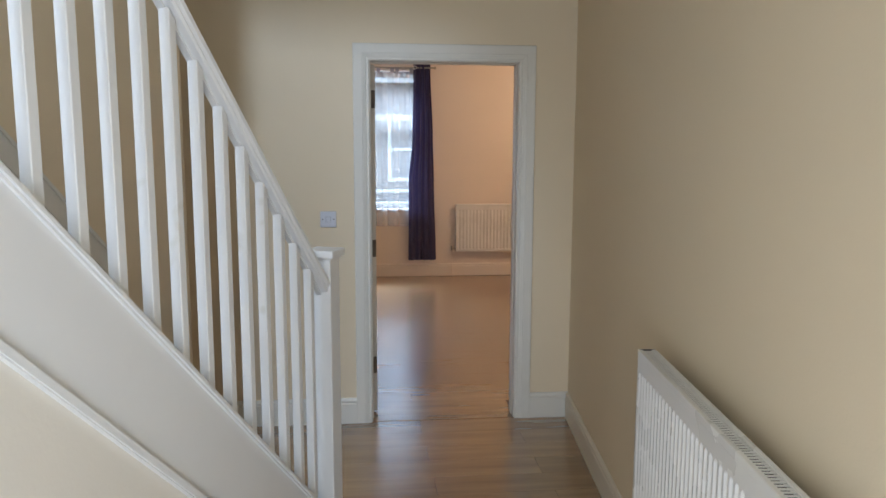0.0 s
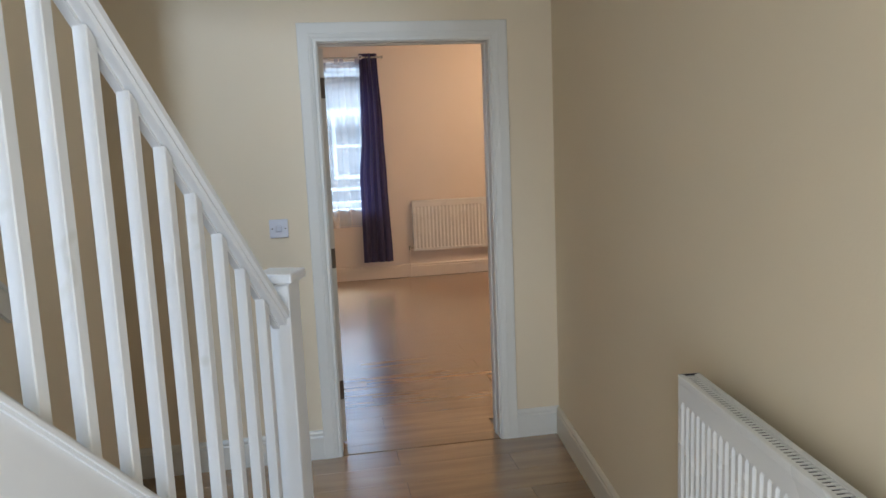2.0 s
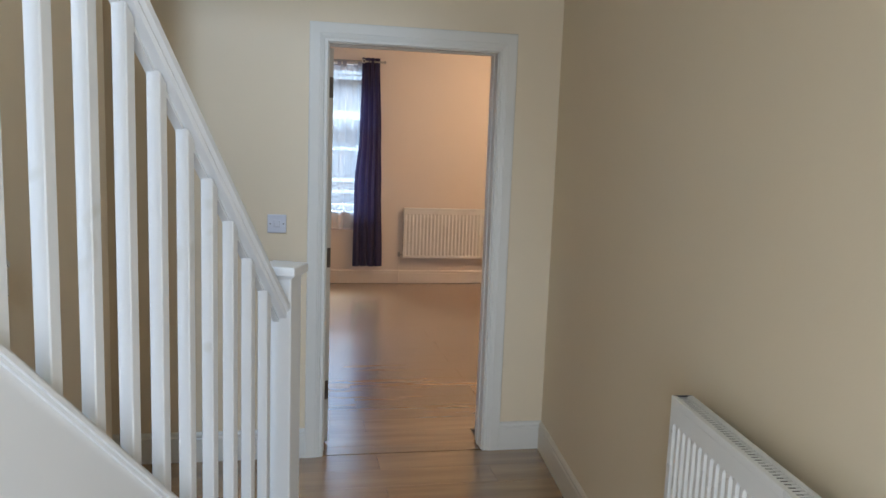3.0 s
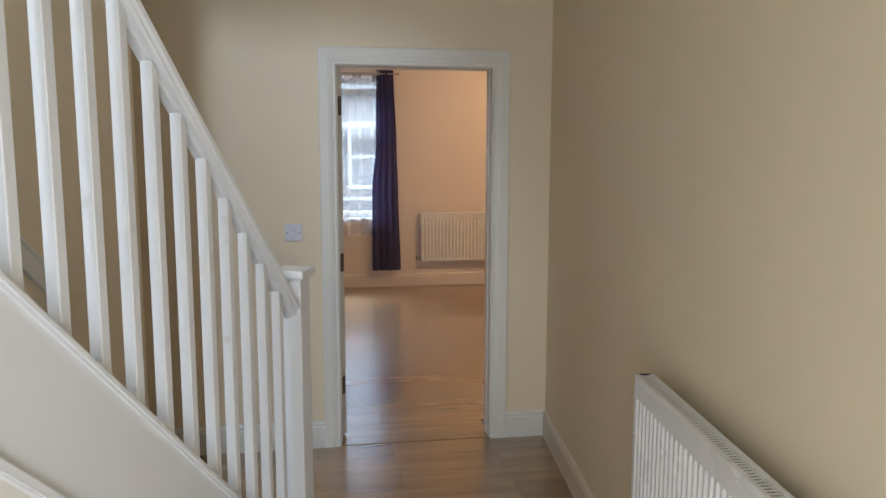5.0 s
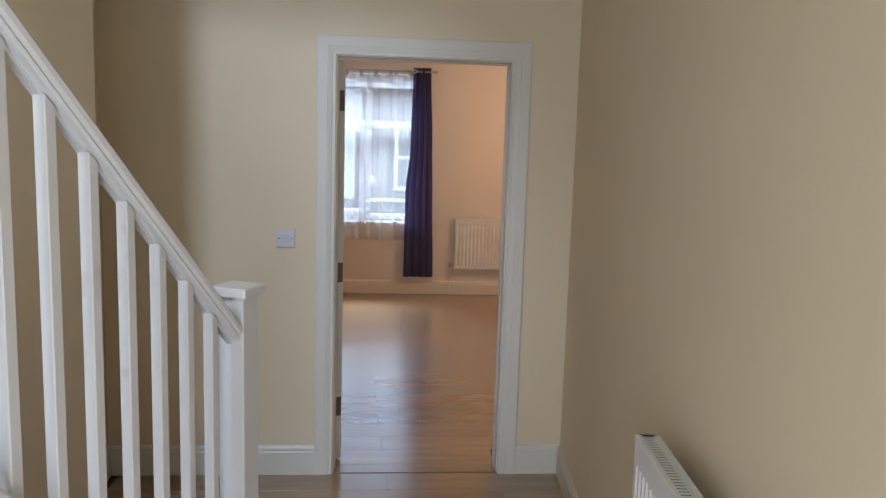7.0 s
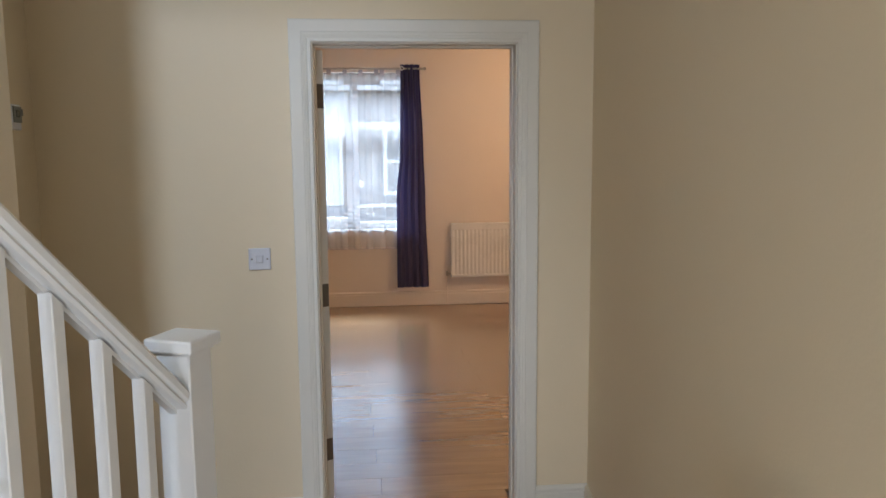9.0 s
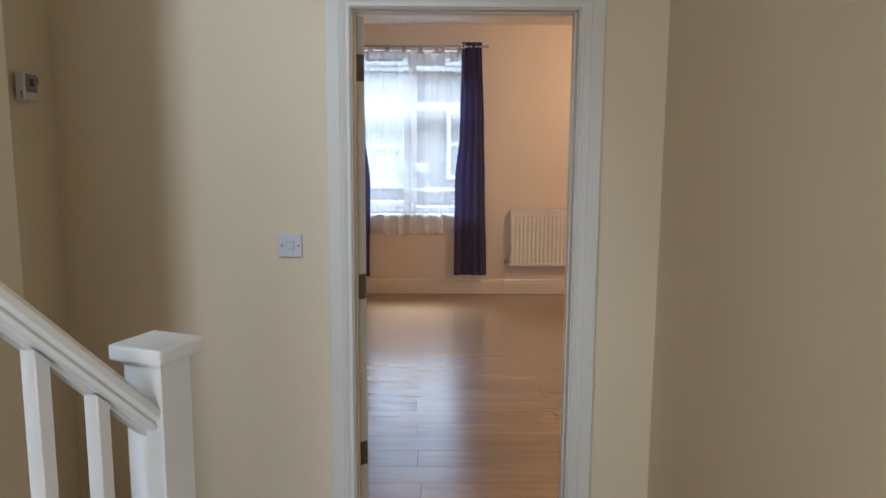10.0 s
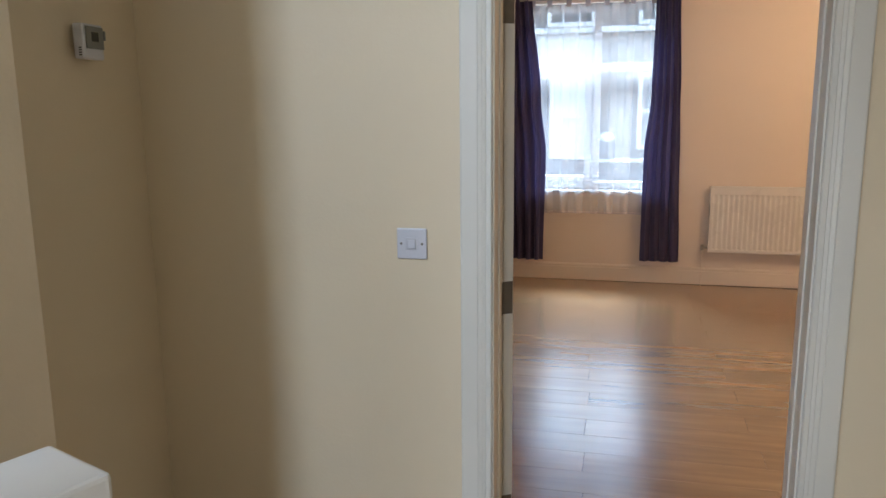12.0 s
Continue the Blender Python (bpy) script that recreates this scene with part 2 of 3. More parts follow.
# ---- walls ----
bm = bmesh.new()
add_box(bm, (-2.4, 0, 0), (XL - 0.012, 0.13, CEILING))
add_box(bm, (XR + 0.012, 0, 0), (0.3, 0.13, CEILING))
add_box(bm, (XL - 0.012, 0, DOOR_H + 0.03), (XR + 0.012, 0.13, CEILING))
setting("wall_north", bm, WALL, "smooth cream painted plaster wall around the bedroom doorway")
BACK = -6.3
slab("wall_east", [(0, 0), (right_x(BACK), BACK), (right_x(BACK) + 0.12, BACK), (0.12, 0)], 0, CEILING, WALL,
     "smooth cream painted plaster wall behind the hall radiator")
V = 0.83
EU = -0.495
E0 = stair(EU, V)
slab("wall_west", [xy(E0), xy(stair(5.0, V)), xy(stair(5.0, V + 0.12)), xy(stair(EU, V + 0.12))], 0, UPPER, WALL,
     "cream painted plaster wall beside the stairs")
slab("wall_recess", [(-2.17, 0), (-2.13, E0.y - 0.02), (-2.29, E0.y - 0.02), (-2.29, 0)], 0, CEILING, WALL,
     "cream painted plaster wall that carries the thermostat")
slab("wall_return", [xy(stair(EU, V + 0.12)), xy(stair(EU + 0.1, V + 0.12)), (-2.29, E0.y - 0.12), (-2.29, E0.y - 0.02)], 0, CEILING, WALL,
     "short cream painted return beside the stairs")
slab("wall_south", [(-3.6, BACK), (0.1, BACK), (0.1, BACK - 0.12), (-3.6, BACK - 0.12)], 0, UPPER, WALL, "plain cream wall at the entrance end")
# Unseen wall, added so that the entrance lamp stands in an opening.
bm = bmesh.new()
add_box(bm, (-2.44, -4.92, 0), (-1.88, -4.80, CEILING))
add_box(bm, (-0.72, -4.92, 0), (-0.42, -4.80, CEILING))
add_box(bm, (-1.88, -4.92, 2.03), (-0.72, -4.80, CEILING))
setting("wall_round_entrance_lamp", bm, WALL, "plain cream unseen wall added round the entrance lamp")
# Stairwell above the hall
slab("wall_stairwell_side", [xy(stair(0.1, -0.04)), xy(stair(5.0, -0.04)), xy(stair(5.0, -0.14)), xy(stair(0.1, -0.14))], CEILING + 0.12, UPPER, WALL,
     "plain cream wall of the stairwell above")
slab("wall_stairwell_end", [xy(stair(0.1, -0.14)), xy(stair(0.1, V)), xy(stair(0.0, V)), xy(stair(0.0, -0.14))], CEILING + 0.12, UPPER, WALL,
     "plain cream wall over the foot of the stairs")
slab("ceiling_upper", [xy(stair(-0.1, -0.3)), xy(stair(5.1, -0.3)), xy(stair(5.1, V + 0.2)), xy(stair(-0.1, V + 0.2))], UPPER, UPPER + 0.1, CEIL,
     "plain white ceiling over the stairwell", "ceiling")
slab("ceiling_hall_side", [xy(stair(-0.1, -0.0)), xy(stair(5.0, -0.0)), (0.3, BACK), (0.3, 0), (-1.1, 0)], CEILING, CEILING + 0.12, CEIL,
     "plain white hall ceiling", "ceiling")
slab("ceiling_hall_foot", [(-1.1, 0), (-2.4, 0), xy(stair(EU, V + 0.2)), xy(stair(0.1, V + 0.1)), xy(stair(0.1, -0.04)), xy(stair(-0.1, -0.0))], CEILING, CEILING + 0.12, CEIL,
     "plain white ceiling at the foot of the stairs", "ceiling")
# Bedroom
WX0, WX1, WZ0, WZ1 = -1.66, -0.48, 0.80, 2.36
bm = bmesh.new()
add_box(bm, (-2.7, FAR, 0), (WX0, FAR + 0.3, ROOM_H + 0.2))
add_box(bm, (WX1, FAR, 0), (2.5, FAR + 0.3, ROOM_H + 0.2))
add_box(bm, (WX0, FAR, 0), (WX1, FAR + 0.3, WZ0))
add_box(bm, (WX0, FAR, WZ1), (WX1, FAR + 0.3, ROOM_H + 0.2))
setting("wall_bedroom_north", bm, PINK, "magnolia painted plaster wall with the window and a radiator")
slab("wall_bedroom_west", [(-2.7, 0.13), (-2.7, FAR), (-2.82, FAR), (-2.82, 0.13)], 0, ROOM_H + 0.2, PINK, "plain magnolia bedroom wall")
slab("wall_bedroom_east", [(2.5, 0.13), (2.5, FAR), (2.62, FAR), (2.62, 0.13)], 0, ROOM_H + 0.2, PINK, "plain magnolia bedroom wall")
bm = bmesh.new()
add_box(bm, (-2.82, 0.13, 0), (-2.4, 0.0, ROOM_H))
add_box(bm, (0.3, 0.0, 0), (2.62, 0.13, ROOM_H))
add_box(bm, (-2.7, 0.13, 0), (XL - 0.012, 0.14, ROOM_H))
add_box(bm, (XR + 0.012, 0.13, 0), (2.5, 0.14, ROOM_H))
add_box(bm, (XL - 0.012, 0.13, DOOR_H + 0.03), (XR + 0.012, 0.14, ROOM_H))
setting("wall_bedroom_south", bm, PINK, "magnolia painted bedroom side of the doorway wall")
slab("ceiling_bedroom", [(-2.8, 0.13), (2.6, 0.13), (2.6, FAR + 0.1), (-2.8, FAR + 0.1)], ROOM_H, ROOM_H + 0.12, CEIL, "smooth white bedroom ceiling", "ceiling")

# ---- stairs ----
stairs = thing("staircase", "straight white painted staircase rising beside the hall wall", "stairs")


def sloped(bm, u0, u1, v0, v1, za, zb, vertical_end=True):
    """A raking bar: from u0 to u1, between the heights za and zb above the pitch line z = PITCH * u."""
    pts = [stair(u0, v0, PITCH * u0 + za), stair(u1, v0, PITCH * u1 + za), stair(u1, v0, PITCH * u1 + zb), stair(u0, v0, PITCH * u0 + zb)]
    add_prism(bm, pts, (0, 0, 0), SIDE * (v1 - v0))


bm = bmesh.new()
sloped(bm, 0.04, 2.95, -0.018, 0.018, -0.105, 0.176)
part("string", bm, WHITE, stairs, "broad white painted outer string")
bm = bmesh.new()
sloped(bm, 0.04, 2.95, -0.031, 0.031, 0.176, 0.203)
bmesh.ops.bevel(bm, geom=list(bm.edges), offset=0.006, segments=2, affect="EDGES")
part("string_capping", bm, WHITE, stairs)
bm = bmesh.new()
sloped(bm, 0.15, 2.95, -0.030, 0.0, -0.137, -0.1055)
bmesh.ops.bevel(bm, geom=list(bm.edges), offset=0.004, segments=2, affect="EDGES")
part("string_trim", bm, WHITE, stairs)
bm = bmesh.new()
sloped(bm, -0.12, 2.95, V - 0.022, V, -0.105, 0.20)
part("wall_string", bm, WHITE, stairs)
RISE, GOING = 0.19, 0.19 / PITCH
for i in range(14):
    bm = bmesh.new()
    add_prism(bm, [stair(0.06 + i * GOING, 0.018, RISE * (i + 1) - 0.03), stair(0.06 + (i + 1) * GOING + 0.02, 0.018, RISE * (i + 1) - 0.03),
                   stair(0.06 + (i + 1) * GOING + 0.02, 0.018, RISE * (i + 1)), stair(0.04 + i * GOING, 0.018, RISE * (i + 1))], (0, 0, 0), SIDE * (V - 0.04))
    add_prism(bm, [stair(0.06 + i * GOING, 0.018, RISE * i), stair(0.075 + i * GOING, 0.018, RISE * i),
                   stair(0.075 + i * GOING, 0.018, RISE * (i + 1) - 0.03), stair(0.06 + i * GOING, 0.018, RISE * (i + 1) - 0.03)], (0, 0, 0), SIDE * (V - 0.04))
    part("step", bm, CARPET, stairs)
# plaster under the string
bm = bmesh.new()
pts = [stair(0.16, -0.012, 0), stair(2.95, -0.012, 0), stair(2.95, -0.012, PITCH * 2.95 - 0.12), stair(0.16, -0.012, PITCH * 0.16 - 0.12)]
add_prism(bm, pts, (0, 0, 0), SIDE * 0.08)
setting("wall_under_stairs", bm, UNDER, "cream painted plaster below the stair string")
slab("wall_landing_side", [xy(stair(2.95, -0.012)), xy(stair(5.0, -0.012)), xy(stair(5.0, 0.07)), xy(stair(2.95, 0.07))], 0, CEILING, WALL, "plain cream wall below the landing")
slab("floor_landing", [xy(stair(2.9, 0.07)), xy(stair(5.0, 0.07)), xy(stair(5.0, V)), xy(stair(2.9, V))], CEILING - 0.12, CEILING - 0.02, CARPET, "carpeted landing at the head of the stairs", "floor")

TURN = pose(0, 0, 0, 0, 0, -math.degrees(SKEW_S))
newel = thing("newel_post", "square white painted newel post with flat cap at the stair foot", "newel post", Matrix.Translation(NEWEL + SIDE * 0.003) @ TURN @ pose(0, 0, 0, 0, 0, -3))
bm = bmesh.new()
add_box(bm, (-0.039, -0.039, 0), (0.039, 0.039, 1.163), 0.003)
part("post", bm, WHITE, newel)
bm = bmesh.new()
add_box(bm, (-0.055, -0.055, 1.165), (0.055, 0.055, 1.193), 0.005, seg=2)
add_box(bm, (-0.043, -0.043, 1.159), (0.043, 0.043, 1.166), 0.001)
part("cap", bm, WHITE, newel)

rail = thing("handrail", "moulded white painted handrail meeting the newel post", "handrail")
bm = bmesh.new()
prof = [(-0.020, 0.008), (-0.025, 0.015), (-0.022, 0.023), (-0.030, 0.030), (-0.032, 0.044), (-0.024, 0.056), (-0.008, 0.062),
        (0.008, 0.062), (0.024, 0.056), (0.032, 0.044), (0.030, 0.030), (0.022, 0.023), (0.025, 0.015), (0.020, 0.008)]
u0, u1, zb = 0.038, 2.9, 1.002
ring0 = [bm.verts.new(stair(u0, a, PITCH * u0 + zb + h)) for a, h in prof]
ring1 = [bm.verts.new(stair(u1, a, PITCH * u1 + zb + h)) for a, h in prof]
for i in range(len(prof)):
    j = (i + 1) % len(prof)
    bm.faces.new((ring0[i], ring0[j], ring1[j], ring1[i]))
bm.faces.new(ring0), bm.faces.new(ring1[::-1])
part("rail", bm, WHITE, rail)
bm = bmesh.new()
sloped(bm, 0.038, 2.9, 0.0, 0.018, zb - 0.002, zb + 0.02)
part("fillet", bm, WHITE, rail)

first = None
for i in range(26):
    u = 0.143 + 0.1087 * i
    if i == 0:
        first = thing("baluster", "plain square white painted baluster between string and handrail", "baluster", Matrix.Translation(stair(u, 0.003, PITCH * u)) @ TURN, "stair balusters")
        bm = bmesh.new()
        h, d = 0.0134, 0.0134 * PITCH
        # local y points down the stairs
        side = [(-h, h, 0.196 - d), (-h, -h, 0.196 + d), (-h, -h, zb + d), (-h, h, zb - d)]
        add_prism(bm, side, (0, 0, 0), (2 * h, 0, 0))
        bmesh.ops.bevel(bm, geom=[e for e in bm.edges if abs((e.verts[0].co - e.verts[1].co).normalized().z) > 0.99], offset=0.002, segments=1, affect="EDGES")
        part("spindle", bm, SPINDLE, first)
    else:
        copy_thing(first, Matrix.Translation(stair(u, 0.003, PITCH * u)) @ TURN)

wall_rail = thing("dado_rail", "broad flat painted board raking up the wall beside the stairs", "dado rail")
bm = bmesh.new()
sloped(bm, 0.04, 2.9, V - 0.018, V, 1.02, 1.105)
part("board", bm, JOIN, wall_rail)
bm = bmesh.new()
sloped(bm, 0.04, 2.9, V - 0.024, V, 1.105, 1.12)
part("top_moulding", bm, JOIN, wall_rail)

# ---- doorway ----


def frame_sweep(bm, x0, x1, top, prof, y, s):
    """An architrave round an opening: prof is a list of (out, depth); s is -1 for the hall side, 1 for the room side."""
    rows = []
    for a, d in prof:
        rows.append([(x0 - a, y + s * d, 0), (x0 - a, y + s * d, top + a), (x1 + a, y + s * d, top + a), (x1 + a, y + s * d, 0)])
    g = [[bm.verts.new(p) for p in r] for r in rows]
    for i in range(len(g) - 1):
        for j in range(3):
            bm.faces.new((g[i][j], g[i][j + 1], g[i + 1][j + 1], g[i + 1][j]))
    for j in (0, 3):
        bm.faces.new([r[j] for r in g])
    for j in range(3):
        bm.faces.new((g[0][j], g[-1][j], g[-1][j + 1], g[0][j + 1]))


ARCH = [(0.0, 0.0), (0.0, 0.010), (0.003, 0.013), (0.014, 0.013), (0.0155, 0.0115), (0.017, 0.013), (0.024, 0.0155), (0.0255, 0.0140),
        (0.027, 0.0155), (0.036, 0.0175), (0.0375, 0.0155), (0.039, 0.0175), (0.080, 0.0185), (0.084, 0.0175), (0.086, 0.014), (0.086, 0.0)]
door = tagged(thing("door_1", "white painted open door in a moulded architrave, hinged on the bedroom side", "door"), kind="structure")
bm = bmesh.new()
frame_sweep(bm, XL - 0.005, XR + 0.005, DOOR_H + 0.005, ARCH, 0.0, -1)
part("architrave", bm, JOIN, door, "moulded off-white painted architrave")
bm = bmesh.new()
frame_sweep(bm, XL - 0.005, XR + 0.005, DOOR_H + 0.005, ARCH, 0.14, 1)
part("architrave", bm, JOIN, door)
bm = bmesh.new()
add_box(bm, (XL - 0.012, 0.0, 0), (XL, 0.14, DOOR_H), 0.001)
add_box(bm, (XR, 0.0, 0), (XR + 0.012, 0.14, DOOR_H), 0.001)
add_box(bm, (XL - 0.012, 0.0, DOOR_H), (XR + 0.012, 0.14, DOOR_H + 0.03), 0.001)
part("lining", bm, JOIN, door)
bm = bmesh.new()
add_box(bm, (XL, 0.062, 0), (XL + 0.005, 0.098, DOOR_H - 0.005), 0.001)
add_box(bm, (XR - 0.005, 0.062, 0), (XR, 0.098, DOOR_H - 0.005), 0.001)
add_box(bm, (XL, 0.062, DOOR_H - 0.005), (XR, 0.098, DOOR_H), 0.001)
part("stop", bm, JOIN, door)
HINGE = Matrix.Translation((XL - 0.002, 0.146, 0)) @ pose(0, 0, 0, 0, 0, 122)
leaf = None
bm = bmesh.new()
lw = XR - XL - 0.006
add_box(bm, (0.002, -0.037, 0.008), (lw, -0.003, DOOR_H - 0.004), 0.002)
for sy in (-0.0375, -0.0025):
    for (a, b), (c, d) in (((0.11, 0.36), (0.22, 0.86)), ((0.44, 0.69), (0.22, 0.86)), ((0.11, 0.36), (1.02, 1.86)), ((0.44, 0.69), (1.02, 1.86))):
        for q in ((a, c, b, c + 0.012), (a, d - 0.012, b, d), (a, c + 0.012, a + 0.012, d - 0.012), (b - 0.012, c + 0.012, b, d - 0.012)):
            add_box(bm, (q[0], sy - 0.004, q[1]), (q[2], sy + 0.004, q[3]), 0.002)
bmesh.ops.transform(bm, matrix=HINGE, verts=bm.verts)
leaf = part("leaf", bm, JOIN, door, "white painted panelled door leaf")
for z in (0.235, 0.915, 1.745):
    bm = bmesh.new()
    add_box(bm, (0.0005, -0.034, z), (0.0022, -0.002, z + 0.098), m=HINGE)
    add_box(bm, (XL - 0.001, 0.100, z), (XL + 0.001, 0.139, z + 0.098))
    add_rod(bm, HINGE @ Vector((0, 0.002, z)), HINGE @ Vector((0, 0.002, z + 0.098)), 0.005)
    part("hinge", bm, BRONZE, door, "dull dark steel butt hinge")
bm = bmesh.new()
add_rod(bm, HINGE @ Vector((lw - 0.06, -0.037, 1.0)), HINGE @ Vector((lw - 0.06, -0.085, 1.0)), 0.009)
add_rod(bm, HINGE @ Vector((lw - 0.06, -0.08, 1.0)), HINGE @ Vector((lw - 0.17, -0.08, 1.0)), 0.008)
part("handle", bm, BRASS, door, "plain metal lever handle")


# ---- skirting ----
SKP = [(0, 0), (0.016, 0), (0.016, 0.112), (0.012, 0.118), (0.014, 0.124), (0.014, 0.132), (0.007, 0.143), (0, 0.145)]


def skirting(name, a, b, inward, label, mat=JOIN):
    """Skirting board along the wall from a to b; inward points away from the wall."""
    bm = bmesh.new()
    lift = 0.005 if a[1] == FAR else 0.0
    a, b, n = Vector((*a, lift)), Vector((*b, lift)), Vector((*inward, 0)).normalized()
    add_prism(bm, [a + n * d + Vector((0, 0, h)) for d, h in SKP], (0, 0, 0), b - a)
    return setting(name, bm, mat, label, "skirting board")


skirting("baseboard", (XR + 0.082, 0), (0, 0), (0, -1), "off-white painted moulded skirting beside the doorway")
skirting("baseboard", (-2.17, 0), (XL - 0.082, 0), (0, -1), "off-white painted moulded skirting beside the doorway")
skirting("baseboard", (right_x(-0.016), -0.016), (right_x(BACK), BACK), (-1, math.tan(SKEW_R)), "cream painted moulded skirting below the hall radiator", SKIRT)
skirting("baseboard", (-2.17, -0.016), (-2.131, E0.y), (1, 0), "off-white painted moulded skirting under the thermostat wall")
skirting("baseboard", (-2.7, FAR), (2.5, FAR), (0, -1), "cream painted skirting below the bedroom window", SKIRT_PINK)
skirting("baseboard", (2.5, 0.16), (2.5, FAR - 0.016), (-1, 0), "cream painted bedroom skirting", SKIRT_PINK)
skirting("baseboard", (-2.7, 0.16), (-2.7, FAR - 0.016), (1, 0), "cream painted bedroom skirting", SKIRT_PINK)

# ---- radiators ----


def radiator(name, length, height, depth, label, m, pitch, double, gap=0.03):
    """A pressed steel panel radiator; local x along it, front towards -y, wall at y = 0, base at z = 0."""
    r = thing(name, label, "radiator", m)
    yf, yb = -depth, -gap
    bm = bmesh.new()
    n = int(round((length - 0.04) / pitch))
    st = (length - 0.04) / n
    xs = [(0.0, 0.0)]
    for k in range(n):
        x = 0.02 + k * st
        xs += [(x, 0.0), (x + st * 0.22, 0.0055), (x + st * 0.50, 0.0055), (x + st * 0.72, 0.0)]
    xs += [(length - 0.02, 0.0), (length, 0.0)]
    z0, z1 = 0.045, height - 0.076
    lo = [bm.verts.new((x, yf + d, z0)) for x, d in xs]
    hi = [bm.verts.new((x, yf + d, z1)) for x, d in xs]
    hs = [bm.verts.new((x, yf, z1 + 0.010)) for x, d in xs]
    ls = [bm.verts.new((x, yf, z0 - 0.010)) for x, d in xs]
    bt = [bm.verts.new((x, yf, 0.012)) for x, d in xs]
    tp = [bm.verts.new((x, yf, height - 0.012)) for x, d in xs]
    for k in range(len(xs) - 1):
        for a, b in ((lo, hi), (bt, ls), (ls, lo), (hi, hs), (hs, tp)):
            bm.faces.new((a[k], a[k + 1], b[k + 1], b[k]))
    add_box(bm, (0, yf + 0.0056, 0.012), (length, yf + 0.016, height - 0.012))
    part("front_panel", bm, RADM, r)
    if double:
        bm = bmesh.new()
        add_box(bm, (0, yb - 0.012, 0.012), (length, yb, height - 0.012), 0.003)
        part("back_panel", bm, RADM, r)
    bm = bmesh.new()
    add_box(bm, (-0.001, yf - 0.002, height - 0.022), (length + 0.001, yf + 0.010, height), 0.003, seg=2)
    add_box(bm, (-0.001, yb - 0.010, height - 0.022), (length + 0.001, yb + 0.002, height), 0.003, seg=2)
    add_box(bm, (-0.003, yf, 0.012), (0.002, yb, height - 0.001), 0.001)
    add_box(bm, (length - 0.002, yf, 0.012), (length + 0.003, yb, height - 0.001), 0.001)
    part("casing", bm, RADM, r)
    bm = bmesh.new()
    k, x = 0, 0.018
    while x < length - 0.015:
        add_box(bm, (x, yf + 0.009, height - 0.005), (x + 0.0068, yb - 0.010, height - 0.003))
        x += 0.0145
    add_box(bm, (0.002, yf + 0.009, height - 0.006), (length - 0.002, yf + 0.013, height - 0.0015))
    add_box(bm, (0.002, yb - 0.014, height - 0.006), (length - 0.002, yb - 0.010, height - 0.0015))
    part("top_grille", bm, RADM, r, "slotted white top grille")
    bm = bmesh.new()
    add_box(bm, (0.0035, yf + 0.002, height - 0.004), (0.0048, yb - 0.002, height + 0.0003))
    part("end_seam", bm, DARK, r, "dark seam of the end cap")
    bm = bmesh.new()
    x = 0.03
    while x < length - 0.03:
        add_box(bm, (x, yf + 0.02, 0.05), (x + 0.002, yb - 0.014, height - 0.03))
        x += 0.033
    # Added block under the grille: its near-black colour is the cavity's shade.
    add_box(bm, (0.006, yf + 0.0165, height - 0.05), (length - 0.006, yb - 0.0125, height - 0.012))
    part("fins", bm, DARK, r, "convector fins and filler block, near-black for the cavity's shade")
    for x in (0.12, length - 0.12):
        bm = bmesh.new()
        add_box(bm, (x, yb - 0.001, 0.08), (x + 0.03, 0.0, height - 0.08), 0.002)
        part("bracket", bm, RADM, r)
    return r


def valve(bm, x, y, z, s):
    add_rod(bm, (x, y, z), (x + s * 0.045, y, z), 0.009)
    add_rod(bm, (x, y, z - 0.02), (x, y, z + 0.028), 0.012)


RWALL = Matrix.Translation((right_x(-1.86), -1.86, 0.312)) @ pose(0, 0, 0, 0, 0, -90 - 5.5)
rad1 = radiator("radiator", 1.4, 0.60, 0.106, "white enamelled double panel radiator, slotted top, on the hall wall", RWALL, 0.0315, True, 0.052)
RFAR = Matrix.Translation((-0.105, FAR, 0.285))
rad2 = radiator("radiator", 1.0, 0.565, 0.075, "white enamelled panel radiator on the bedroom wall beside the curtain", RFAR, 0.040, False)
bm = bmesh.new()
valve(bm, -0.045, -0.05, 0.045, 1)
part("valve", bm, BRASS, rad2, "small dull chrome valve")
bm = bmesh.new()
add_rod(bm, (-0.045, -0.05, 0.03), (-0.045, -0.05, -0.285), 0.0045)
part("pipe", bm, PINK, rad2, "thin painted supply pipe")
bm = bmesh.new()
valve(bm, -0.04, -0.06, 0.05, 1)
part("valve", bm, BRASS, rad1, "small dull chrome valve")
bm = bmesh.new()
add_rod(bm, (-0.04, -0.06, 0.04), (-0.04, -0.06, -0.30), 0.0075)
part("pipe", bm, JOIN, rad1, "white painted supply pipe")

# ---- switch and thermostat ----
sw = thing("light_switch", "single white plastic light switch plate beside the doorway", "light switch", Matrix.Translation((-1.388, 0, 1.104)))
bm = bmesh.new()
add_box(bm, (0, -0.009, 0), (0.086, 0, 0.086), 0.003, seg=2)
part("plate", bm, PLAST, sw)
bm = bmesh.new()
add_box(bm, (0.026, -0.0115, 0.026), (0.060, -0.009, 0.060), 0.001)
add_box(bm, (0.031, -0.0145, 0.030), (0.055, -0.0115, 0.056), 0.0015, m=None)
part("rocker", bm, PLAST, sw, "white rocker")
bm = bmesh.new()
add_box(bm, (0.0300, -0.0120, 0.0290), (0.0560, -0.0114, 0.0570))
part("rocker_gap", bm, SEAM, sw, "dark gap round the rocker")
